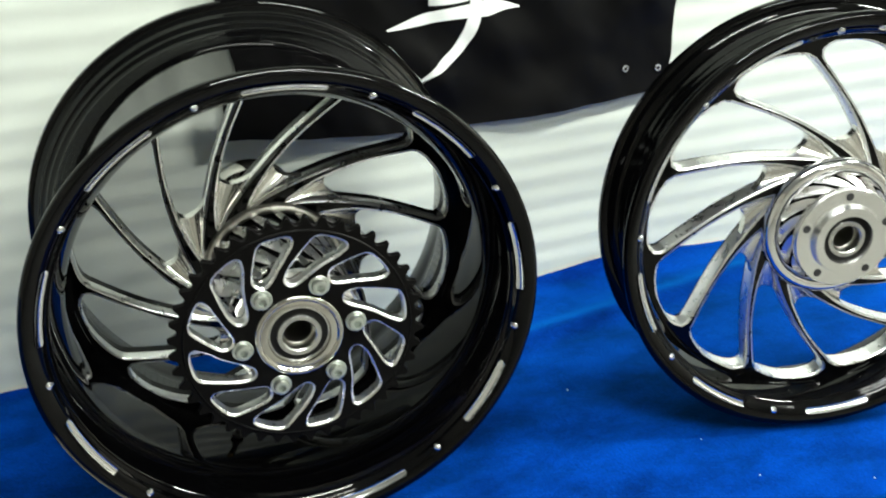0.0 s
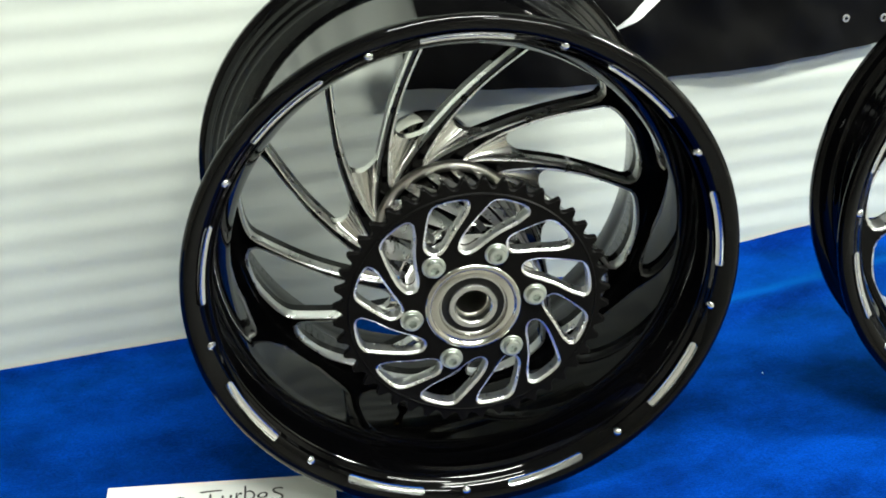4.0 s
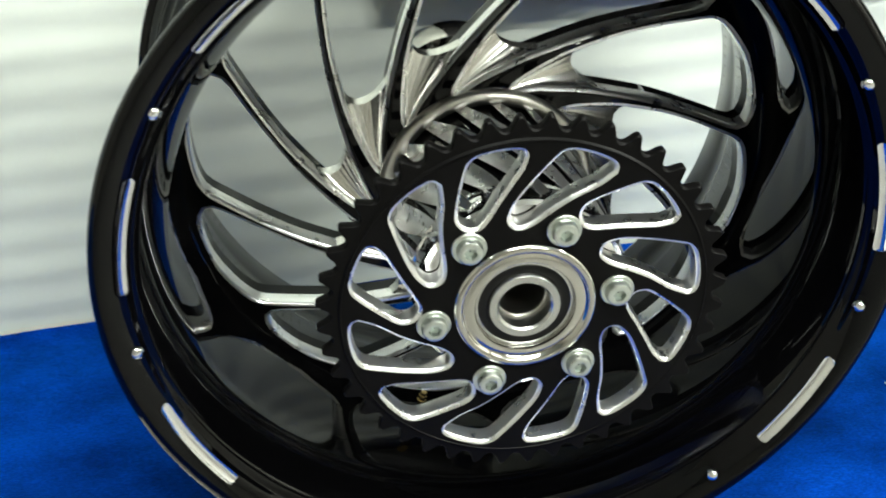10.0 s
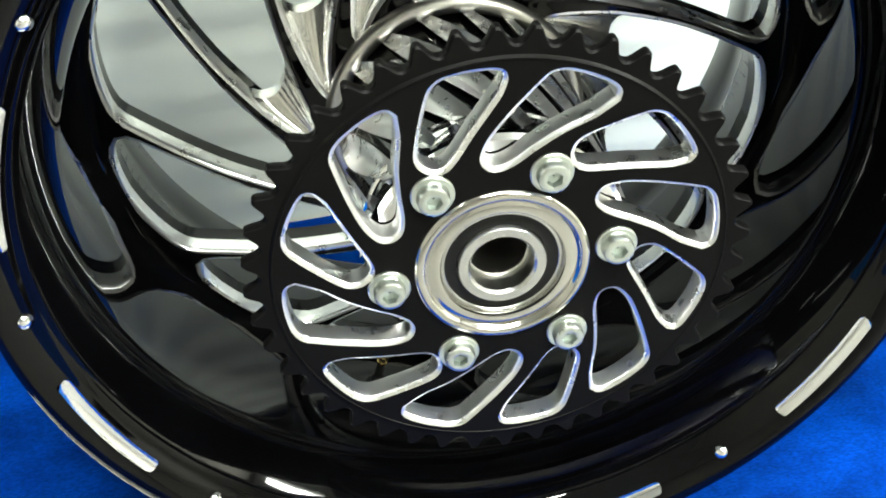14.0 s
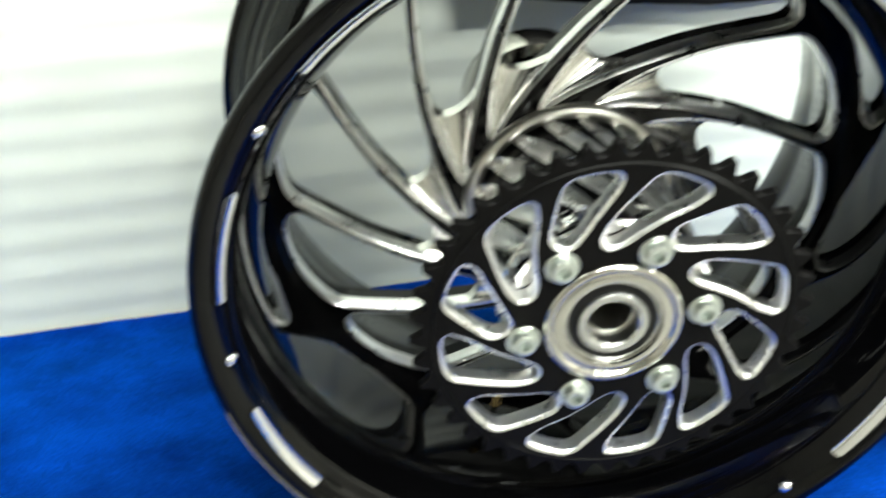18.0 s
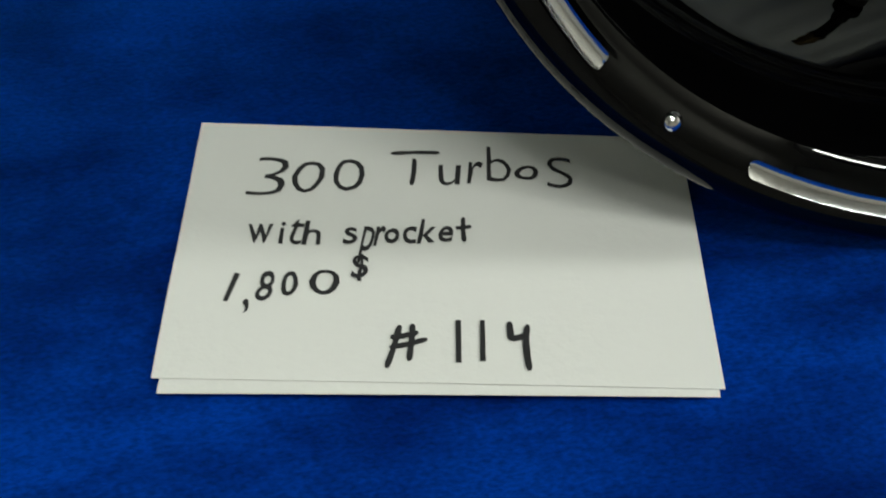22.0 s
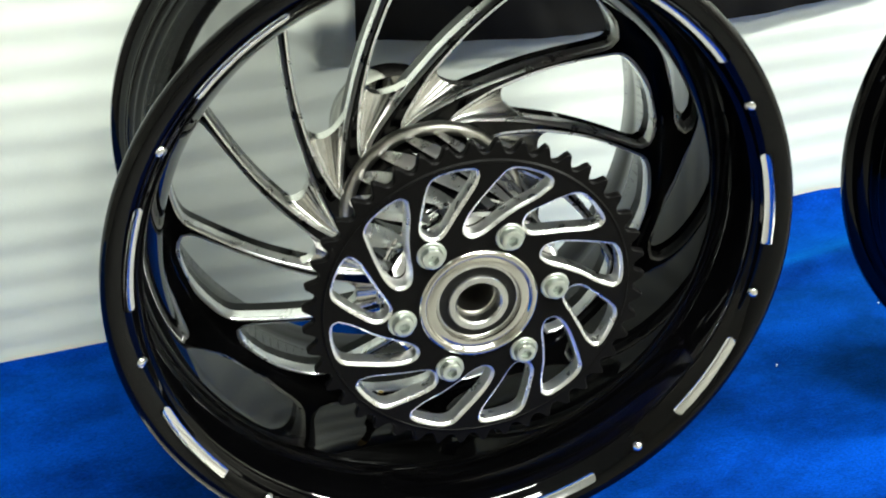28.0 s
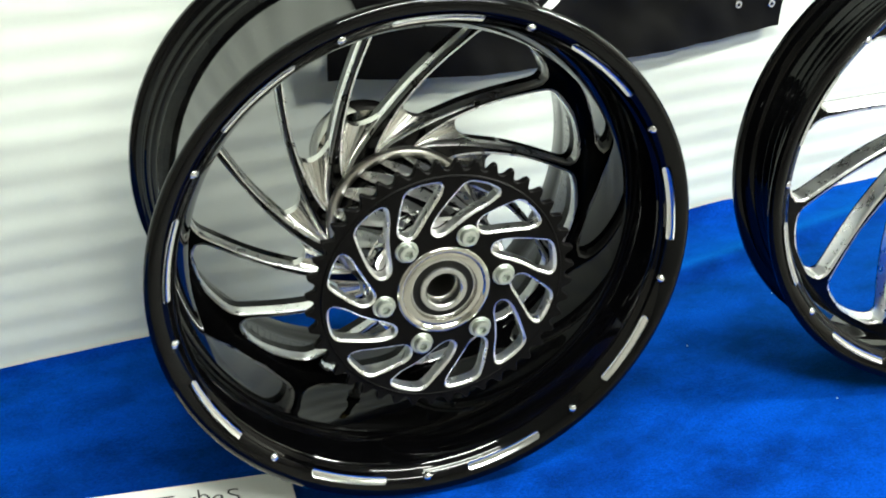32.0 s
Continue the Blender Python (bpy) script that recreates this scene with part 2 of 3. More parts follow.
structure("wall_north", ripple_wall(), WALL, "white ribbed wall panel behind the display table", "wall", smooth=True)
# Three walls out of view, added to bounce light and fill the reflections.
structure("wall_south", box(-3.0, -5.1, -TABLE, 3.6, -5.0, TOP), ROOM, "plain unseen wall added for bounce light and reflections", "wall")
structure("wall_west", box(-3.1, -5.0, -TABLE, -3.0, 0.06, TOP), ROOM, "plain unseen wall added for bounce light and reflections", "wall")
structure("wall_east", box(3.6, -5.0, -TABLE, 3.7, 0.06, TOP), ROOM, "plain unseen wall added for bounce light and reflections", "wall")
structure("floor", box(-3.1, -5.1, -TABLE - 0.1, 3.7, 0.06, -TABLE), FLOOR, "grey concrete shop floor", "floor")
structure("ceiling", box(-3.1, -5.1, TOP, 3.7, 0.06, TOP + 0.1), CEIL, "pale ceiling with fluorescent lights", "ceiling")


def ceiling_light(u, v, length=1.2, power=85):
    base = new("ceiling_light")
    tagged(base, "white fluorescent light fitting on the ceiling", "lamp")
    base.matrix_world = FRAME @ pose(u, v, TOP)
    part("housing", box(-length / 2, -0.15, -0.03, length / 2, 0.15, 0.0, 0.004), WHITE_PRINT, base, "white metal housing")
    for dy in (-0.07, 0.07):
        bm = bmesh.new()
        bmesh.ops.create_cone(bm, segments=16, radius1=0.016, radius2=0.016, depth=length - 0.06, cap_ends=True,
                              matrix=pose(0, dy, -0.052, 0, 90, 0))
        part("tube", bm, TUBE, base, "glowing fluorescent tube")
    lamp = bpy.data.lights.new("ceiling_lamp", "AREA")
    lamp.shape, lamp.size, lamp.size_y, lamp.energy = "RECTANGLE", length, 0.12, power
    lamp.color = (0.955, 1.0, 0.915)
    lo = new("ceiling_lamp", lamp)
    lo.matrix_world = FRAME @ pose(u, v, TOP - 0.08)
    return base


for u, v, power in ((-0.1, -1.4, 62), (2.5, -1.15, 165), (0.9, -2.8, 42)):
    ceiling_light(u, v, 1.2, power)

# ---- table and its cloth ----
table = new("display_table")
tagged(table, "display table covered by a blue velvet cloth", "table")
table.matrix_world = FRAME @ pose(0, 0, -TABLE)
part("tabletop", box(-1.5, -0.58, TABLE - 0.04, 1.9, -0.01, TABLE - 0.009, 0.003), DARK, table, "dark tabletop")
for lx in (-1.4, 1.8):
    for ly in (-0.53, -0.1):
        part("leg", box(lx - 0.025, ly - 0.025, 0, lx + 0.025, ly + 0.025, TABLE - 0.04), DARK, table)


def cloth_height(u, v):
    h = 0.0015 * noise.noise((u * 5, v * 7, 0.3)) + 0.0008 * noise.noise((u * 22, v * 30, 1.3))
    # a soft fold that runs out from beside the second wheel
    d = (v + 0.145 - 0.12 * (u - 0.3))
    if 0.1 < u < 1.2:
        h += 0.007 * math.exp(-(d / 0.019) ** 2) * min(1, (u - 0.1) * 4) * min(1, (1.2 - u) * 4)
    h += 0.010 * max(0, 1 - abs(v) / 0.03) ** 2 * (0.5 + 0.5 * noise.noise((u * 3, 0, 4)))
    h += 0.016 * math.exp(-((u - 0.58) / 0.11) ** 2) * max(0, 1 + v / 0.07) ** 2
    return h - 0.004


def cloth():
    bm = bmesh.new()
    us = [-1.52 + i * 0.02 for i in range(172)]
    vs = [-0.004 - j * 0.0059 for j in range(101)]
    rows = [[bm.verts.new((u, v, cloth_height(u, v))) for u in us] for v in vs]
    for k in range(1, 16):      # front drop
        rows.append([bm.verts.new((u, vs[-1] - 0.004 * min(k, 3) - 0.006 * math.sin(u * 14) * k / 15, -0.004 - 0.04 * k)) for u in us])
    for a, b in zip(rows, rows[1:]):
        for i in range(len(us) - 1):
            bm.faces.new((a[i], a[i + 1], b[i + 1], b[i]))
    geom = bmesh.ops.extrude_face_region(bm, geom=bm.faces[:])
    for v in geom["geom"]:
        if isinstance(v, bmesh.types.BMVert):
            v.co.z -= 0.003
    return bm


velvet_cloth = part("tablecloth", cloth(), VELVET, None, "")
velvet_cloth.matrix_world = FRAME
tagged(velvet_cloth, "bright blue velvet cloth with soft brushed patches, spread over the table", "cloth")


# ---- wheels ----
DISC_Y, DISC_SLOPE, DISC_R = 0.140, 0.25, 0.2


def make_wheel(R, width, disc_y, mirror, disc_phase, dot_phase, label, group, grow=1.0, slope=DISC_SLOPE):
    """A cast wheel with twelve swept spokes. The lip faces -y; the origin lies under it on the table."""
    base = new("motorcycle_wheel")
    tagged(base, label, "wheel", group)
    W = width
    sgn = -1 if mirror else 1

    def at(r, a, y):
        """A place on the wheel by radius and by the angle of the spoke pattern."""
        x, z = polar(r * (1 + (grow - 1) * min(1, max(0, (r - 0.09) / 0.1))), disc_phase + sgn * a)
        return (x, y, R + z)

    def disc_front(r):
        return disc_y - (DISC_R - r) * slope

    w0 = 0.050 if W > 0.2 else 0.045
    w1 = W - (0.07 if W > 0.2 else 0.045)
    RB, back_in = (R - 0.005, 0.2130) if W > 0.2 else (R, 0.2175)       # far lip, and the barrel behind the spokes
    well_in = 0.205 if W > 0.2 else 0.2105
    taper = [(0.0058 + (w0 - 0.0058) * k / 8, 0.2214 + (well_in - 0.2214) * (1 - (1 - k / 8) ** 1.5)) for k in range(1, 8)]
    if W > 0.2:        # a broad well, then a stepped flange
        outside = [(W - 0.0190, 0.2296), (W - 0.0212, 0.2290), (W - 0.0232, 0.2285), (W - 0.0246, 0.2272), (W - 0.0275, 0.2236), (W - 0.0288, 0.2230), (W - 0.0304, 0.2226), (W - 0.0318, 0.2214),
                   (W - 0.0350, 0.2182), (W - 0.0375, 0.2168), (W - 0.042, 0.2162), (W - 0.050, 0.2160), (0.056, 0.2160), (0.048, 0.2170), (0.040, 0.2200), (0.034, 0.2238), (0.028, 0.2270)]
    else:              # fine ridges side by side
        outside = []
        for i, base_r in enumerate((0.2262, 0.2240, 0.2222, 0.2236, 0.2262)):
            yk = W - 0.022 - i * 0.0122
            outside += [(yk + 0.0035, base_r), (yk + 0.0012, base_r + 0.0012), (yk - 0.0012, base_r + 0.0010), (yk - 0.0035, base_r - 0.0003)]
    prof = [(0.0030, R - 0.0022), (0.0012, R - 0.0007), (-0.0012, R), (-0.0038, R - 0.0006), (-0.0060, R - 0.0022), (-0.0076, R - 0.0046), (-0.0079, R - 0.0075),
            (-0.0068, 0.2355), (-0.0052, 0.2324), (-0.0027, 0.2288), (-0.0010, 0.2270), (0.0010, 0.2254), (0.0032, 0.2241), (0.0050, 0.2226), (0.0058, 0.2214), *taper, (w0, well_in),
            (w1, well_in), (w1 + 0.01, back_in - 0.002), (w1 + 0.03, back_in), (W - 0.012, back_in + 0.0015), (W - 0.006, back_in + 0.0045), (W, back_in + 0.0105), (W, RB - 0.005),
            (W - 0.003, RB - 0.001), (W - 0.007, RB), (W - 0.011, RB - 0.001), (W - 0.013, RB - 0.004), (W - 0.0135, 0.2345), (W - 0.017, 0.2315),
            *outside, (0.0170, 0.2280), (0.0115, 0.2312), (0.0070, R - 0.0090), (0.0048, R - 0.0048)]
    rim = part("rim", lathe(prof, 160, True, R), GLOSS, base, "gloss black rim barrel with rolled lips")

    # milled slots and dots round the lip
    def slot_mesh():
        rr, half, n = 0.228, 8.9, 22
        loops = []
        w = 0.0031
        for i in range(-3, n + 4):
            if i < 0 or i > n:
                e = (i + 3) / 3 if i < 0 else (n + 3 - i) / 3
                ww = w * math.sin(math.acos(1 - e)) if e > 0 else w * 0.05
                a = -half - math.degrees(w * (1 - e) / rr) if i < 0 else half + math.degrees(w * (1 - e) / rr)
            else:
                ww, a = w, -half + 2 * half * i / n
            ring = []
            for q in range(13):
                g = math.pi * q / 12
                x, z = polar(rr + ww * math.cos(g), a)
                ring.append((x, -(0.0004 + 0.0015 * math.cos(g) ** 2) * min(1, ww / w) + 0.0002 - 0.78 * ww * math.cos(g), z))
            x, z = polar(rr, a)
            ring.append((x, 0.002, z))
            loops.append(ring)
        bm = loft(loops, True, False)
        return bm

    def dot_mesh():
        prof_d = [(0.002, 0.0042), (0.0, 0.0042), (-0.0012, 0.0036), (-0.002, 0.0024), (-0.0024, 0.0008)]
        bm = lathe(prof_d, 16, False)
        bmesh.ops.contextual_create(bm, geom=[e for e in bm.edges if e.is_boundary and e.verts[0].co.y < -0.002])
        return bm

    slot0, dot0 = None, None
    for k in range(9):
        turn = Matrix.Translation((0, -0.0020, R)) @ Matrix.Rotation(-radians(dot_phase + 20 + 40 * k), 4, "Y")
        if slot0 is None:
            slot0 = part("milled_slot", slot_mesh(), POLISHED, base, "bright milled slot in the black lip")
            slot0.matrix_basis = turn
        else:
            again(slot0, base, turn)["label"] = "bright milled slot in the black lip"
        x, z = polar(0.228, dot_phase + 40 * k)
        put = pose(x, -0.0022, R + z) @ Matrix.Rotation(radians(-37), 4, Vector((-z, 0, x)).normalized())
        if dot0 is None:
            dot0 = part("milled_dot", dot_mesh(), POLISHED, base, "bright round dimple in the black lip")
            dot0.matrix_basis = put
        else:
            again(dot0, base, put)["label"] = "bright round dimple in the black lip"

    # outline of one window, as two halves from its tip by the hub to the middle of its outer edge
    half_a = [(0.069, 79), (0.076, 65), (0.084, 52), (0.094, 41.5), (0.109, 30.5), (0.125, 22.5), (0.144, 15), (0.165, 8.8), (0.181, 5.2),
              (0.191, 4.6), (0.1975, 7.5), (0.2, 12), (0.2003, 16.5)]
    half_b = [(0.069, 79), (0.076, 74.5), (0.084, 69), (0.094, 63), (0.105, 57.5), (0.119, 51.2), (0.135, 45.5), (0.151, 40.4), (0.168, 35.8),
              (0.182, 32.6), (0.1885, 31.0), (0.1928, 28.2), (0.1958, 24.6), (0.1985, 20.5), (0.2003, 16.5)]
    N = 34
    ca = smooth_curve([polar(r, a) for r, a in half_a], N)
    cb = smooth_curve([polar(r, a) for r, a in half_b], N)
    loop = offset_loop(ca + cb[-2:0:-1], -0.0011)            # counter-clockwise
    ca, cb = loop[:N], [loop[0]] + loop[:N - 2:-1]
    bev = 0.0027
    wide = offset_loop(loop, bev)
    wa = wide[:N]
    wb = [wide[0]] + wide[:N - 2:-1]
    to_pol = lambda p: (p.length, math.degrees(math.atan2(p.y, p.x)))
    thick, bright = 0.024, (0.0125 if W > 0.2 else 0.022)

    def around(p, k):
        r, a = to_pol(p)
        return r, a + 30 * k

    M = 6
    spoke0 = None
    for k in range(12):
        if spoke0 is None:
            # black face and back of a spoke, between two windows
            front, backs = [], []
            for i in range(N):
                ra, aa = to_pol(wa[i])
                rb, ab = to_pol(wb[i])
                ab -= 30
                row, rowb = [], []
                for j in range(M + 1):
                    f = j / M
                    r, a = ra + (rb - ra) * f, aa + (ab - aa) * f
                    crown = 0.0012 * math.sin(math.pi * f) * math.sin(math.pi * min(1, i / N * 1.4)) if i < N * 0.72 else 0
                    row.append(at(r, a, disc_front(r) - crown))
                ra, aa = to_pol(ca[i])
                rb, ab = to_pol(cb[i])
                ab -= 30
                for j in range(M + 1):
                    f = j / M
                    r, a = ra + (rb - ra) * f, aa + (ab - aa) * f
                    rowb.append(at(r, a, disc_front(r) + thick))
                front.append(row)
                backs.append(rowb)
            bm = loft(front, False, False)
            bmb = loft(backs, False, False)
            walls = [bmb]
            for c, da in ((ca, 0), (cb, -30)):      # painted wall below the machined edge
                deep = []
                for p in c:
                    r, a = to_pol(p)
                    deep.append([at(r, a + da, disc_front(r) + bright), at(r, a + da, disc_front(r) + thick)])
                walls.append(loft(deep, False, False))
            for extra in walls:
                me = bpy.data.meshes.new("tmp")
                extra.to_mesh(me)
                bm.from_mesh(me)
                extra.free()
            spoke0 = part("spoke", bm, GLOSS, base, "swept gloss black spoke with bright machined edges")
            edges = []
            for c, w, da in ((ca, wa, 0), (cb, wb, -30)):
                rows = []
                for i in range(N):
                    rw, aw = to_pol(w[i])
                    r, a = to_pol(c[i])
                    dr, daa = (r - rw), (a - aw)
                    rows.append([at(rw, aw + da, disc_front(rw)),
                                 at(rw + dr * 0.55, aw + da + daa * 0.55, disc_front(r) + bev * 0.22),
                                 at(rw + dr * 0.9, aw + da + daa * 0.9, disc_front(r) + bev * 0.6),
                                 at(r, a + da, disc_front(r) + bev),
                                 at(r, a + da, disc_front(r) + bright)])
                edges.append(part("machined_edge", loft(rows, False, False), MILLED, spoke0, "bright machined edge"))
            # ramp of the pocket by the hub
            n_r, n_f = 15, 20
            rows = []
            for i in range(n_r):
                s = i / (n_r - 1)
                row = []
                for j in range(n_f + 1):
                    f = j / n_f
                    arch = (1 - (2 * f - 1) ** 2) ** 0.55
                    ia = s * (1 - 0.21 * arch * s) * 9.4
                    q = int(min(ia, N - 2))
                    pa, pb = ca[q].lerp(ca[q + 1], ia - q), cb[q].lerp(cb[q + 1], ia - q)
                    (r1, a1), (r2, a2) = to_pol(pa), to_pol(pb)
                    r, a = r1 + (r2 - r1) * f, a1 + (a2 - a1) * f
                    groove = 0.0004 * abs(math.sin(4 * math.pi * f)) * s
                    row.append(at(r, a, disc_front(r) + bev * 0.6 + 0.0080 * s * (0.3 + 0.7 * arch) + groove))
                rows.append(row)
            last = rows[-1]
            rows.append([(x, y + 0.0008, z) for x, y, z in last])
            rows.append([(x, y + 0.0105, z) for x, y, z in last])
            edges.append(part("pocket_ramp", loft(rows, False, False), FLUTE, spoke0, "fan-shaped bright machined pocket"))
        else:
            turn = Matrix.Translation((0, 0, R)) @ Matrix.Rotation(-radians(30 * k) * sgn, 4, "Y") @ Matrix.Translation((0, 0, -R))
            s = again(spoke0, base, turn)
            s["label"] = spoke0["label"]
            for e in edges:
                again(e, s)["label"] = e["label"]

    # ring that joins the spokes to the barrel
    y1 = disc_front(0.2)
    g = 0.2004 * grow
    ring = [(y1 - 0.0, g), (y1 + 0.0003, g + 0.003), (y1 - 0.004, well_in + 0.0005), (y1 - 0.004, well_in + 0.003), (y1 + thick + 0.004, well_in + 0.003),
            (y1 + thick + 0.004, well_in + 0.0005), (y1 + thick, g)]
    part("spoke_ring", lathe(ring, 120, True, R), GLOSS, base, "gloss black ring round the spokes")
    return base, disc_front


def hub_barrel(base, R, y_front, y_back, r_front, r_back, label, bead=0.0035, n=18, ring_mat=None):
    """Black hub drum with twisted bright flutes."""
    r_end = r_back - 0.006
    prof = [(y_back, 0.03), (y_back, r_end), (y_front, r_front), (y_front, 0.03)]
    drum = part("hub_drum", lathe(prof, 72, True, R), GLOSS, base, label)
    ring = [(y_back - 0.006 + bead * math.cos(2 * math.pi * i / 16), r_back - 0.0005 + bead * math.sin(2 * math.pi * i / 16)) for i in range(16)]
    part("hub_ring", lathe(ring, 72, True, R), ring_mat or SMOKED, drum, "polished ring round the hub")
    long = 0.010 if r_front > 0.05 else 0.0
    collar = [(y_front + 0.006 + long, 0.04), (y_front + 0.006 + long, r_front + 0.0014), (y_front + 0.003 + long, r_front + 0.0018), (y_front + 0.0018 + long, r_front + 0.0007), (y_front - 0.0008, r_front + 0.0007),
              (y_front - 0.002, r_front + 0.0014), (y_front - 0.0045, r_front + 0.0010), (y_front - 0.0065, r_front - 0.0015), (y_front - 0.0065, 0.04)]
    part("hub_collar", lathe(collar, 72, True, R), CHROME, drum, "chrome collar at the end of the hub")
    L = (y_back - 0.004) - y_front
    flute0 = None
    for k in range(n):
        if flute0 is None:
            rows = []
            for i in range(13):
                s = i / 12
                wdt = 0.0092 * 18 / n * r_front / 0.0655 * math.sin(math.pi * (0.14 + 0.82 * s)) ** 0.8
                a0 = 50 * s
                y = y_front + 0.002 + L * s
                ring = []
                for q in range(13):
                    f = q / 12
                    a = a0 + math.degrees((f - 0.5) * 2 * wdt / r_front)
                    rr = r_front + (r_end - r_front) * s + 0.0030 * abs(2 * f - 1) ** 1.6 + 0.0006
                    x, z = polar(rr, a)
                    ring.append((x, y, z))
                rows.append(ring)
            flute0 = part("flute", loft(rows, False, False), MILLED, drum, "twisted bright flute")
            flute0.matrix_basis = Matrix.Translation((0, 0, R))
        else:
            again(flute0, drum, Matrix.Translation((0, 0, R)) @ Matrix.Rotation(radians(360 * k / n), 4, "Y"))["label"] = "twisted bright flute"
    return drum


def bearing(base, R, y, r_cap=0.0425, bore=0.045, cap_w=0.0128):
    cap = [(y + 0.012, r_cap), (y + 0.0022, r_cap), (y + 0.0008, r_cap - 0.0006), (y - 0.0001, r_cap - cap_w * 0.13), (y - 0.0005, r_cap - cap_w * 0.24), (y - 0.0003, r_cap - cap_w * 0.34),
           (y + 0.0006, r_cap - cap_w * 0.42), (y + 0.0016, r_cap - cap_w * 0.45), (y + 0.0021, r_cap - cap_w * 0.50), (y + 0.0018, r_cap - cap_w * 0.62), (y + 0.0010, r_cap - cap_w * 0.84), (y + 0.0014, r_cap - cap_w * 0.95), (y + 0.0035, r_cap - cap_w), (y + 0.012, r_cap - cap_w)]
    c = part("bearing_cap", lathe(cap, 128, True, R), NICKEL, base, "polished round bearing cap")
    part("outer_race", lathe([(y + 0.010, r_cap - cap_w), (y + 0.0042, r_cap - cap_w), (y + 0.0038, r_cap - cap_w - 0.0006), (y + 0.0038, r_cap - cap_w - 0.0018), (y + 0.0042, r_cap - cap_w - 0.0022), (y + 0.010, r_cap - cap_w - 0.0022)], 96, True, R), BRUSHED, c, "steel outer race")
    part("seal", lathe([(y + 0.010, r_cap - cap_w - 0.0022), (y + 0.0046, r_cap - cap_w - 0.0022), (y + 0.0050, 0.5 * (r_cap - cap_w + 0.0193)), (y + 0.0040, 0.0215), (y + 0.010, 0.0205)], 64, True, R), RUBBER, c, "black rubber seal")
    part("inner_race", lathe([(y + 0.03, 0.0212), (y + 0.0025, 0.0212), (y + 0.0015, 0.0205), (y + 0.0015, 0.0165), (y + 0.0028, 0.0152), (y + 0.015, 0.0152), (y + 0.03, 0.0212)], 64, True, R), BRUSHED, c, "steel inner race")
    part("spacer", lathe([(y + 0.014, 0.0165), (y + 0.014, 0.0146), (y + 0.0145, 0.0140), (y + bore, 0.0140), (y + bore + 0.001, 0.0005), (y + bore + 0.004, 0.0005), (y + bore + 0.004, 0.0165)], 48, True, R), BORE, c, "steel spacer in the bore")
    return c


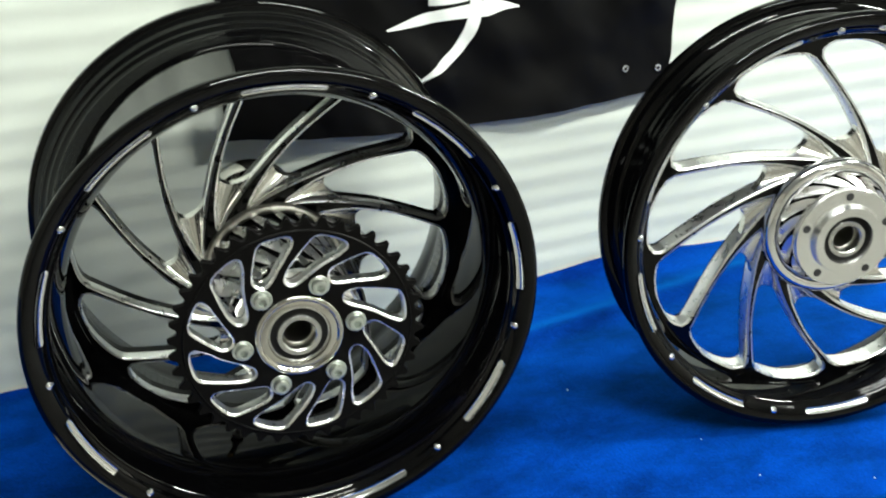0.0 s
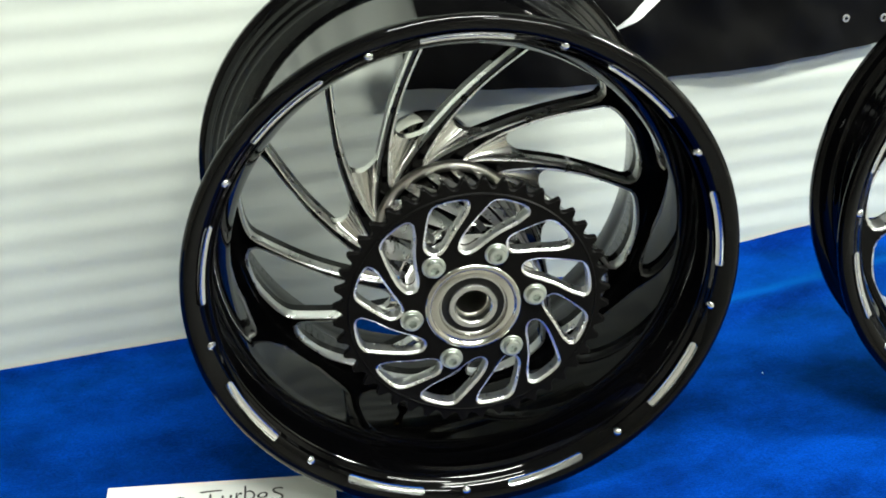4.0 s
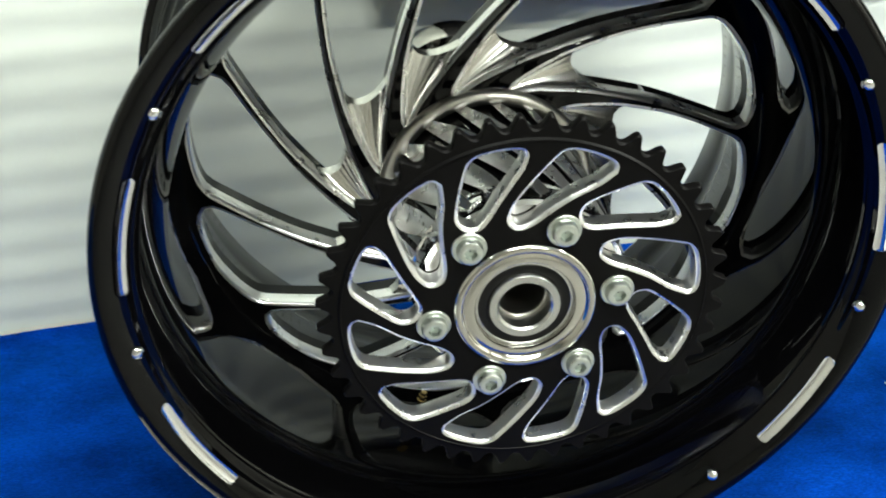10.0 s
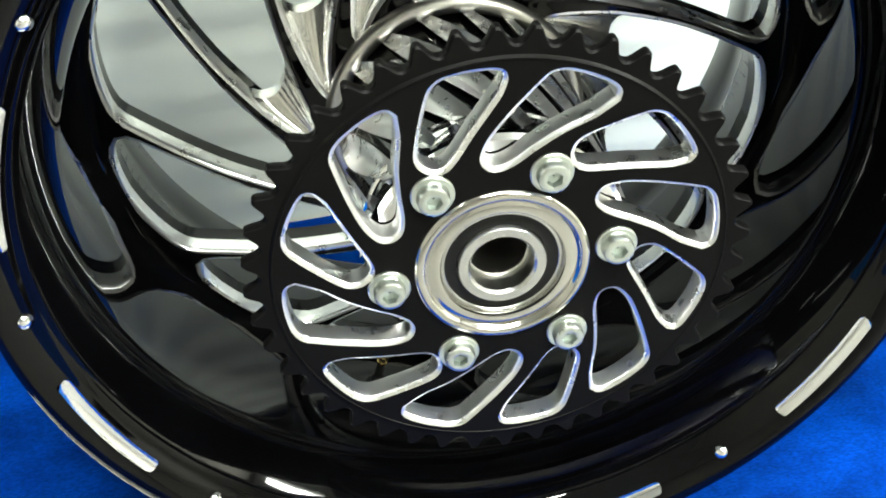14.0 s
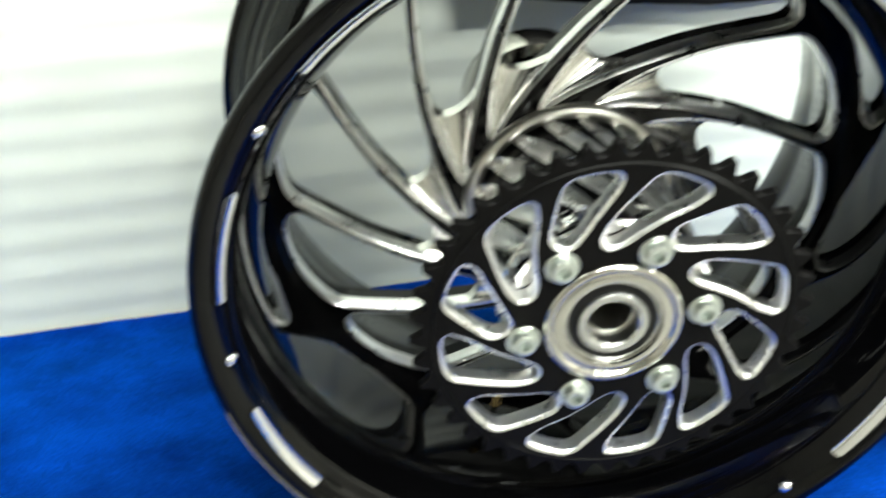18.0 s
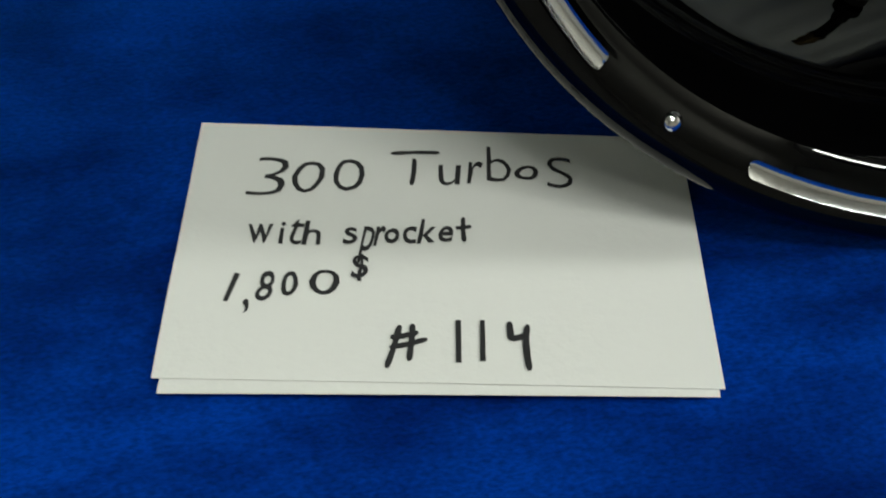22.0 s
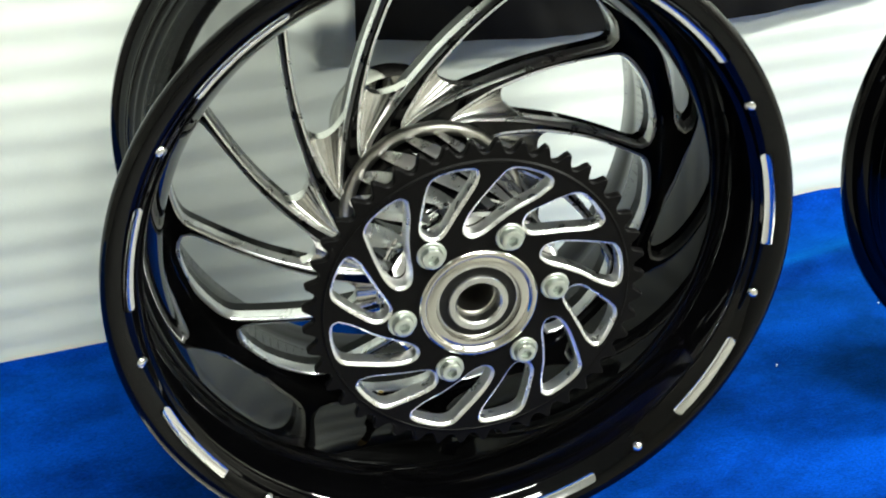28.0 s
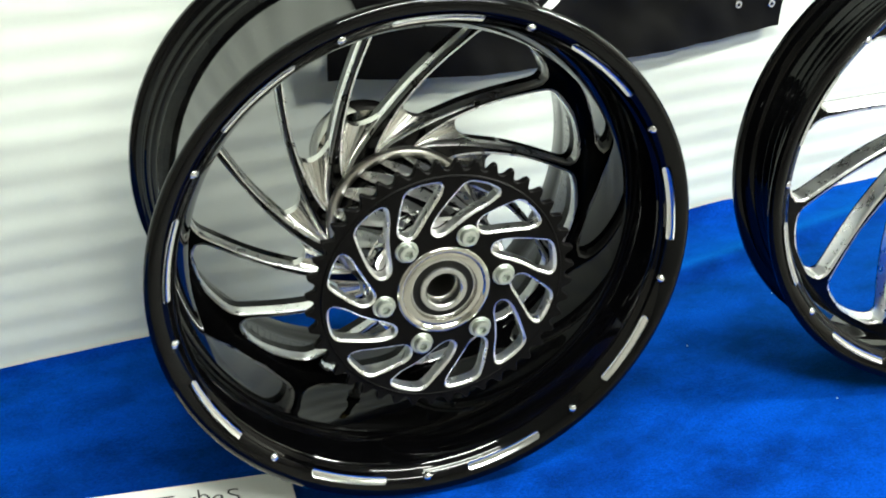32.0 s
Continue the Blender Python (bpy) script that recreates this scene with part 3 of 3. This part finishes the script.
def sprocket(base, R, y, phase, tooth_count, win_phase):
    """Black plate with a thinner toothed rim, six long and six short windows that take turns, and bright window edges."""
    T, T_RIM, step = 0.012, 0.0068, 0.1062
    n = tooth_count
    outline = []
    for k in range(n):
        p = 360 / n
        for f, r in ((-0.5, 0.1114), (-0.42, 0.1116), (-0.34, 0.1123), (-0.27, 0.1136), (-0.21, 0.1153), (-0.15, 0.1172), (-0.10, 0.1186), (-0.045, 0.1194),
                     (0.045, 0.1194), (0.10, 0.1186), (0.15, 0.1172), (0.21, 0.1153), (0.27, 0.1136), (0.34, 0.1123), (0.42, 0.1116)):
            outline.append(Vector(polar(r, phase + p * (k + f))))
    long_win = [(0.0955, 0.0), (0.1000, 1.0), (0.1022, 3.6), (0.1030, 8.5), (0.1032, 14.0), (0.1026, 17.6), (0.1000, 20.6), (0.0948, 23.0), (0.0880, 26.2), (0.0793, 31.0), (0.0700, 37.0), (0.0630, 40.8), (0.0580, 42.0),
                (0.0532, 39.6), (0.0514, 34.0), (0.0545, 26.0), (0.0633, 17.5), (0.0735, 10.2), (0.0844, 3.4)]
    short_win = [(0.0965, 30.6), (0.1005, 31.4), (0.1024, 33.8), (0.1031, 38.5), (0.1034, 44.0), (0.1027, 47.8), (0.1000, 50.6), (0.0955, 52.8), (0.0890, 55.8), (0.0810, 60.0), (0.0745, 63.6), (0.0700, 65.0), (0.0645, 64.4),
                 (0.0602, 60.6), (0.0594, 56.0), (0.0625, 50.4), (0.0700, 43.6), (0.0785, 37.6), (0.0885, 32.4)]
    edge = 0.0023
    shapes = []
    for win in (long_win, short_win):
        closed = [polar(r, a) for r, a in win]
        shapes.append(offset_loop(smooth_curve(closed + [closed[0]], 77)[:-1], -edge))
    body = new("sprocket")
    body.parent = base
    body["label"] = "black rear sprocket with twelve cut-out windows"
    windows = []
    for k in range(6):
        rot = Matrix.Rotation(radians(win_phase + 60 * k), 2)
        windows += [[rot @ p for p in lp] for lp in shapes]
    bm = bmesh.new()

    def fill(loops, yy):
        es = []
        for lp in loops:
            vs = [bm.verts.new((p.x, yy, R + p.y)) for p in lp]
            es += [bm.edges.new((vs[i], vs[(i + 1) % len(vs)])) for i in range(len(vs))]
        bmesh.ops.triangle_fill(bm, edges=es, use_beauty=True, use_dissolve=False)

    circle = lambda r, m: [Vector(polar(r, 360 * i / m)) for i in range(m)]
    fill([circle(step, 180), circle(0.0405, 72)] + [offset_loop(w, edge) for w in windows], y)
    fill([circle(step, 180), circle(0.0405, 72)] + windows, y + T)
    part("sprocket_plate", bm, SATIN, body, "satin black sprocket plate", smooth=False)
    y0 = y + 0.0012                       # the toothed rim lies a little lower than the plate
    rim_in = [p * (1 - 0.0011 / p.length) for p in outline]
    inside = [p.normalized() * step for p in outline]
    rows = [[(p.x, yy, R + p.y) for p in lp] for yy, lp in ((y, inside), (y0, [p * (1 + 0.0009 / p.length) for p in inside]), (y0, rim_in), (y0 + 0.0010, outline),
                                                            (y0 + T_RIM - 0.0010, outline), (y0 + T_RIM, rim_in), (y0 + T_RIM, inside), (y + T, inside))]
    part("teeth", loft(rows, True, False), SATIN, body, "satin black teeth")
    groove = [(y + 0.0002, step - 0.0010), (y - 0.0004, step - 0.0006), (y - 0.0004, step - 0.0001), (y + 0.0002, step + 0.0003)]
    part("turned_line", lathe(groove, 120, True, R), SATIN, body, "fine turned line round the plate")
    for lp in shapes:
        first = None
        for k in range(6):
            if first is None:
                rows = [[(p.x, yy, p.y) for p in offset_loop(lp, edge * g)] for yy, g in ((0.0, 1.0), (0.0003, 0.72), (0.0009, 0.36), (0.0016, 0.1), (0.0024, 0.0), (T, 0.0))]
                first = ob = part("window_edge", loft(rows, True, False), MILLED, body, "bright machined window edge")
            else:
                ob = again(first, body)
                ob["label"] = first["label"]
            ob.matrix_basis = pose(0, y, R) @ Matrix.Rotation(-radians(win_phase + 60 * k), 4, "Y")
    return body


def bolt_mesh():
    """Low socket head with a hexagon recess, on a washer."""
    m = 24
    ring = lambda y, r: [(r * math.cos(2 * math.pi * i / m), y, r * math.sin(2 * math.pi * i / m)) for i in range(m)]

    def hexagon(y, r):
        out = []
        for i in range(m):
            a = 2 * math.pi * i / m
            d = r * math.cos(math.pi / 6) / math.cos((a % (math.pi / 3)) - math.pi / 6)
            out.append((d * math.cos(a), y, d * math.sin(a)))
        return out

    loops = [ring(0.0, 0.0100), ring(-0.0010, 0.0100), ring(-0.0015, 0.0094), ring(-0.0016, 0.0076), ring(-0.0058, 0.0074), ring(-0.0068, 0.0069), ring(-0.0072, 0.0060),
             ring(-0.0072, 0.0046), hexagon(-0.0070, 0.0039)]
    return loft(loops, True, False), loft([hexagon(-0.0070, 0.0039), hexagon(-0.0036, 0.0038), ring(-0.0032, 0.0004)], True, False)


def bolts(base, R, y, radius, phase, count):
    b0 = None
    for k in range(count):
        x, z = polar(radius, phase + 360 / count * k)
        if b0 is None:
            head, recess = bolt_mesh()
            ob = b0 = part("bolt", head, STEEL, base, "zinc-plated socket head bolt with washer")
            # the recess is darkened by its material, as shade inside it
            r0 = part("hex_socket", recess, SOCKET, b0, "hexagon recess with its shade put into a darker steel")
        else:
            ob = again(b0, base)
            ob["label"] = b0["label"]
            again(r0, ob)["label"] = r0["label"]
        ob.matrix_basis = pose(x, y, R + z, 0, 37 * k, 0)


R1 = 0.2465
wheel_a, front_a = make_wheel(R1, 0.266, DISC_Y, False, 1.1, -11.0,
                              "wide gloss black motorcycle wheel with machined spokes and sprocket on velvet", "custom motorcycle wheels")
hub_barrel(wheel_a, R1, -0.017, front_a(0.07) + 0.004, 0.0612, 0.0678, "black hub drum with twisted bright flutes", 0.0054)
far_hub = part("far_hub", lathe([(0.125, 0.03), (0.125, 0.06), (0.15, 0.050), (0.20, 0.046), (0.245, 0.046), (0.248, 0.0535), (0.252, 0.055), (0.276, 0.055), (0.279, 0.053), (0.279, 0.03)], 64, True, R1), NICKEL, wheel_a, "polished far end of the hub")
SPY = -0.0365
sprocket(wheel_a, R1, SPY, 2.99, 44, 0.0)
bolts(wheel_a, R1, SPY, 0.0535, 8.0, 6)
bearing(wheel_a, R1, SPY - 0.0015, 0.0418, 0.15)
valve = part("valve_stem", lathe([(0.0, 0.0065), (0.003, 0.0065), (0.004, 0.004), (0.008, 0.0036), (0.009, 0.0026), (0.020, 0.0026), (0.021, 0.0)], 14, False, 0.0), RUBBER, wheel_a, "black valve stem")
part("valve_cap", lathe([(0.019, 0.0027), (0.0195, 0.0033), (0.021, 0.0033), (0.0215, 0.0026), (0.025, 0.0029), (0.0255, 0.0022), (0.028, 0.0022), (0.0285, 0.0)], 14, False, 0.0), BRASS, valve, "brass valve tip")
va = radians(-104.5)
inward = Vector((-math.cos(va), 0, -math.sin(va)))
valve.matrix_basis = Matrix.Translation((0.2035 * math.cos(va), 0.105, R1 + 0.2035 * math.sin(va))) @ inward.to_track_quat("Y", "Z").to_matrix().to_4x4()

R2 = 0.246
wheel_b, front_b = make_wheel(R2, 0.098, 0.0365, True, 12.8, 17.8,
                              "narrower gloss black motorcycle wheel with machined spokes on blue velvet", "custom motorcycle wheels", 1.032, 0.12)
hub_barrel(wheel_b, R2, -0.006, front_b(0.07) + 0.004, 0.046, 0.071, "black hub drum with twisted bright flutes", 0.0100, 14, CHROME)
HUB_B = 0.013                              # the hub flange sits back behind the lip
flange = [(y + HUB_B, r) for y, r in ((-0.020, 0.03), (-0.020, 0.056), (-0.022, 0.0575), (-0.028, 0.0575), (-0.030, 0.056), (-0.030, 0.040), (-0.034, 0.038), (-0.038, 0.037), (-0.038, 0.028), (-0.030, 0.026))]
part("hub_flange", lathe(flange, 64, True, R2), ALU, wheel_b, "polished hub flange with bolt holes")
# No holes are cut: dark discs on the flange carry the shade of their depth.
for k in range(5):
    x, z = polar(0.048, 20 + 72 * k)
    h = part("bolt_hole_disc", lathe([(-0.0303, 0.0045), (-0.0308, 0.0038), (-0.0304, 0.0005)], 16, False), DARK, wheel_b, "dark disc for a bolt hole, the hole's shade put into its colour")
    h.matrix_basis = pose(x, HUB_B, R2 + z)
bearing(wheel_b, R2, -0.036 + HUB_B, 0.034, 0.08, 0.0045)
wheel_b.matrix_world = pose(0.609, 0.014, 0.001, -2.0, 0, -7.3)

# ---- banner on the wall ----
def banner_out(u, z):
    """How far the banner's cloth stands off the wall."""
    fu, fz = min(1, max(0, (u + 0.015) / 0.65)), min(1, max(0, (z - 0.27) / 0.58))
    folds = 0.0085 * noise.noise((u * 17 + z * 9, z * 13 - u * 5, 2.5)) + 0.0022 * noise.noise((u * 40 + z * 26, z * 30, 7.5))
    return 0.013 + 0.006 * noise.noise((u * 7 + z * 4, z * 9, 0.5)) + 0.0035 * math.sin(34 * (u * 0.8 - z)) * fu * (1 - fz) + folds


def banner_mesh():
    bm = bmesh.new()
    nu, nz = 90, 70
    grid, back = [], []
    for j in range(nz + 1):
        fz = j / nz
        row, rowb = [], []
        for i in range(nu + 1):
            fu = i / nu
            u = -0.015 + 0.637 * fu + 0.02 * fz * fu
            low = 0.288 + 0.003 * noise.noise((fu * 9, 0, 3.1)) - 0.019 * math.sin(math.pi * min(1, fu * 1.0) ) ** 1 + (-0.016) * fu
            z = low + (0.85 - low) * fz
            d = banner_out(u, z)
            row.append(bm.verts.new((u, -d - 0.003, z)))
            rowb.append(bm.verts.new((u, -d - 0.001, z)))
        grid.append(row)
        back.append(rowb)
    for a in (grid, back):
        for r, s in zip(a, a[1:]):
            for i in range(nu):
                bm.faces.new((r[i], r[i + 1], s[i + 1], s[i]))
    for i in range(nu):
        bm.faces.new((grid[0][i], grid[0][i + 1], back[0][i + 1], back[0][i]))
        bm.faces.new((grid[-1][i], grid[-1][i + 1], back[-1][i + 1], back[-1][i]))
    for j in range(nz):
        for i in (0, nu):
            bm.faces.new((grid[j][i], grid[j + 1][i], back[j + 1][i], back[j][i]))
    return bm


banner = new("banner")
tagged(banner, "black cloth banner with white brush-stroke mark on the wall", "banner")
banner.matrix_world = FRAME
part("cloth", banner_mesh(), BANNER, banner, "black cloth with soft wrinkles")


def stroke(points, widths, lift=0.0006):
    """A flat brush stroke in the banner's plane."""
    pts = smooth_curve([(x * 0.94 + 0.003, z * 0.96 + 0.015) for x, z in points], 24)
    rows_a = []
    for i, p in enumerate(pts):
        t = (pts[min(i + 1, 23)] - pts[max(i - 1, 0)]).normalized()
        s = i / 23 * (len(widths) - 1)
        q = min(int(s), len(widths) - 2)
        w = 0.78 * (widths[q] + (widths[q + 1] - widths[q]) * (s - q))
        n = Vector((-t.y, t.x))
        ring = []
        for q in range(7):
            c = p + n * w * (q / 6 - 0.5)
            ring.append((c.x, -banner_out(c.x, c.y) - 0.003 - lift, c.y))
        ring += [(x, y + 0.0003 + lift, z) for x, y, z in ring[::-1]]
        rows_a.append(ring)
    return loft(rows_a, True, False)


part("print", stroke([(0.205, 0.402), (0.29, 0.414), (0.37, 0.417), (0.405, 0.413)], [0.003, 0.018, 0.02, 0.026, 0.003]), WHITE_PRINT, banner, "white brush stroke")
part("print", stroke([(0.335, 0.436), (0.332, 0.405), (0.31, 0.365), (0.252, 0.327)], [0.02, 0.024, 0.02, 0.016, 0.003], 0.0010), WHITE_PRINT, banner, "white brush stroke")
part("print", stroke([(0.265, 0.432), (0.31, 0.436), (0.35, 0.442), (0.375, 0.440)], [0.01, 0.016, 0.018, 0.012, 0.004], 0.0014), WHITE_PRINT, banner, "white brush stroke")
part("print", stroke([(0.27, 0.43), (0.285, 0.455), (0.30, 0.49)], [0.014, 0.018, 0.012], 0.0018), WHITE_PRINT, banner, "white brush stroke")
for u, z in ((0.552, 0.308), (0.606, 0.303)):
    bm = lathe([(0.0, 0.0028), (-0.0012, 0.0055), (-0.002, 0.005), (-0.002, 0.0022), (0.0, 0.0022)], 18, True)
    g = part("eyelet", bm, ALU, banner, "small metal eyelet")
    g.matrix_basis = pose(u, -banner_out(u, z) - 0.0025, z)

# ---- price card ----
CARD_W, CARD_H = 0.2260, 0.1440
card = new("price_card")
tagged(card, "folded white paper card with handwritten black lettering lying on blue velvet", "card")
card.matrix_world = pose(-0.355, -0.066, 0.0, 0, 0, -2.0)


def sheet(x0, y0, x1, y1, z, skew=0.0, drop=0.0):
    bm = bmesh.new()
    nx, ny = 12, 8
    rows = []
    for j in range(ny + 1):
        rows.append([bm.verts.new((x0 + (x1 - x0) * i / nx + skew * j / ny, y0 + (y1 - drop * i / nx - y0) * j / ny,
                                   z + 0.0006 * math.sin(math.pi * j / ny) + 0.0004 * math.sin(3 * i / nx + j))) for i in range(nx + 1)])
    for a, b in zip(rows, rows[1:]):
        for i in range(nx):
            bm.faces.new((a[i], a[i + 1], b[i + 1], b[i]))
    ext = bmesh.ops.extrude_face_region(bm, geom=bm.faces[:])
    for v in ext["geom"]:
        if isinstance(v, bmesh.types.BMVert):
            v.co.z += 0.0003
    return bm


part("lower_leaf", sheet(0.0031, -0.0090, 0.2238, CARD_H - 0.014, 0.0004, 0.0, 0.006), PAPER, card, "white lower leaf showing below the fold", smooth=False).matrix_basis = pose(0, 0, 0, 0, 0, 0.9)
part("upper_leaf", sheet(0.0, -0.0024, CARD_W, CARD_H + 0.0005, 0.0014, -0.005, 0.0065), PAPER, card, "white upper leaf", smooth=False)


def letter(ch, x0, x1, y0, y1, turn=0.0):
    """One character of the built-in font, fitted to a box on the card."""
    cu = bpy.data.curves.new("lettering", "FONT")
    cu.body, cu.size, cu.extrude, cu.resolution_u = ch, 1.0, 0.004, 3
    pen = 0.0024 if y0 < 0.009 else 0.0020 if y0 > 0.09 else 0.0019
    tmp = bpy.data.objects.new("tmp", cu)
    scene.collection.objects.link(tmp)
    for _ in range(3):                 # the pen's width stays the same whatever the size of the letter
        bpy.context.view_layer.update()
        me = bpy.data.meshes.new_from_object(tmp.evaluated_get(bpy.context.evaluated_depsgraph_get()))
        xs, ys = [v.co.x for v in me.vertices], [v.co.y for v in me.vertices]
        sx, sy = (x1 - x0) / (max(xs) - min(xs)), (y1 - y0) / (max(ys) - min(ys))
        if ch in "1i":
            break
        cu.offset = max(-0.034, min(0.03, (pen / math.sqrt(sx * sy) - 0.088) / 2))
    bpy.data.objects.remove(tmp)
    me.transform(Matrix.Translation((-sx * min(xs), -sy * min(ys), 0)) @ Matrix.Diagonal((sx, sy, 0.03, 1)))
    lean = random.uniform(-0.06, 0.10)
    for v in me.vertices:          # an unsteady hand
        x, y = v.co.x, v.co.y
        v.co.x += lean * (y - (y1 - y0) / 2) + 0.0011 * noise.noise((x * 130 + x0 * 900, y * 130, 0.7))
        v.co.y += 0.0011 * noise.noise((x * 130, y * 130 + x0 * 900, 5.7))
    me.materials.clear()
    me.materials.append(INK)
    ob = new("lettering", me)
    ob.parent = card
    ob["label"] = "handwritten black marker character"
    ob.matrix_basis = pose(x0, y0, 0.0027, 0, 0, turn)


PEN = {"T": [((0.02, 0.95), (0.5, 0.99), (0.98, 0.985)), ((0.49, 0.80), (0.50, 0.42), (0.47, 0.03))],
       "#": [((0.30, 0.94), (0.20, 0.48), (0.07, 0.04)), ((0.60, 0.97), (0.60, 0.6), (0.58, 0.19)), ((0.10, 0.67), (0.4, 0.71), (0.75, 0.79)), ((0.10, 0.46), (0.5, 0.53), (0.97, 0.65))],
       "4": [((0.07, 0.95), (0.11, 0.78), (0.15, 0.65), (0.24, 0.63), (0.50, 0.655), (0.80, 0.69)), ((0.82, 0.90), (0.76, 0.62), (0.80, 0.32), (0.90, 0.03))],
       "t": [((0.46, 0.98), (0.48, 0.5), (0.58, 0.03)), ((0.03, 0.56), (0.5, 0.57), (0.97, 0.63))]}


def drawn_letter(ch, x0, x1, y0, y1, pen):
    """One character drawn stroke by stroke with a round marker."""
    me = bpy.data.meshes.new("lettering")
    bm = bmesh.new()
    for k, line in enumerate(PEN[ch]):
        pts = smooth_curve([(x0 + (x1 - x0) * u, y0 + (y1 - y0) * v) for u, v in line], 18)
        rows = []
        for i, p in enumerate(pts):
            t = (pts[min(i + 1, 17)] - pts[max(i - 1, 0)]).normalized()
            e = min(i, 17 - i)
            w = pen / 2 * (0.45, 0.85, 1.0)[min(e, 2)] * (1 + 0.22 * noise.noise((p.x * 160, p.y * 160, 2.0 + k)))
            n = Vector((-t.y, t.x)) * w
            z = 0.0027 + 0.00006 * k
            rows.append([bm.verts.new((p.x + n.x * q, p.y + n.y * q, z + h)) for q, h in ((-1, 0), (1, 0), (1, 0.00012), (-1, 0.00012))])
        for a, b in zip(rows, rows[1:]):
            for q in range(4):
                bm.faces.new((a[q], a[(q + 1) % 4], b[(q + 1) % 4], b[q]))
        bm.faces.new(rows[0][::-1])
        bm.faces.new(rows[-1])
    bmesh.ops.recalc_face_normals(bm, faces=bm.faces)
    bm.to_mesh(me)
    bm.free()
    me.materials.append(INK)
    ob = new("lettering", me)
    ob.parent = card
    ob["label"] = "handwritten black marker character"


for row in (("3", .0242, .0402, .0965, .1211), ("0", .0432, .0572, .0989, .1188), ("0", .0612, .0762, .1005, .1204),
            ("u", .1095, .1195, .1051, .1175), ("r", .1231, .1291, .1055, .1195), ("b", .1315, .1425, .1069, .1298), ("o", .1445, .1551, .1083, .1173),
            ("s", .1595, .1701, .1038, .1228)):
    letter(*row)
for row in (("w", .0275, .0384, .0685, .0792), ("i", .0414, .0434, .0685, .0805), ("t", .0454, .0524, .0680, .0827), ("h", .0520, .0604, .0680, .0812),
            ("s", .0695, .0755, .0686, .0786), ("p", .0772, .0830, .0580, .0788), ("r", .0838, .0876, .0680, .0790), ("o", .0880, .0940, .0692, .0782),
            ("c", .0955, .1015, .0695, .0795), ("k", .1028, .1104, .0698, .0838), ("e", .1115, .1180, .0711, .0791),):
    letter(*row)
for row in (("1", .0230, .0254, .0360, .0519, -7), (",", .0319, .0342, .0302, .0371), ("8", .0365, .0428, .0364, .0524), ("0", .0464, .0534, .0398, .0527),
            ("0", .0584, .0704, .0403, .0542), ("$", .0751, .0821, .0478, .0628)):
    letter(*row)
for row in (("1", .1208, .1230, .0073, .0283, 1.5), ("1", .1307, .1327, .0076, .0286, 1)):
    letter(*row)
for row in (("T", .0866, .1101, .1035, .1255, .0021), ("t", .1182, .1256, .0703, .0853, .0020), ("#", .0922, .1095, .0030, .0265, .0025), ("4", .1413, .1511, .0031, .0291, .0026)):
    drawn_letter(*row)

# ---- lint on the cloth ----
for i, (x, y) in enumerate(((0.47, 0.02), (0.50, -0.06), (0.62, -0.10), (0.36, 0.16), (0.52, 0.24))):
    bm = bmesh.new()
    bmesh.ops.create_icosphere(bm, subdivisions=1, radius=0.0009)
    for v in bm.verts:
        v.co.x *= 0.6 + 0.8 * random.random()
        v.co.y *= 1.5
    ob = part("lint_speck", bm, LINT, None)
    ob.matrix_world = pose(x, y, 0.0)
    tagged(ob, "tiny pale lint speck on the blue velvet", "lint", "lint specks")
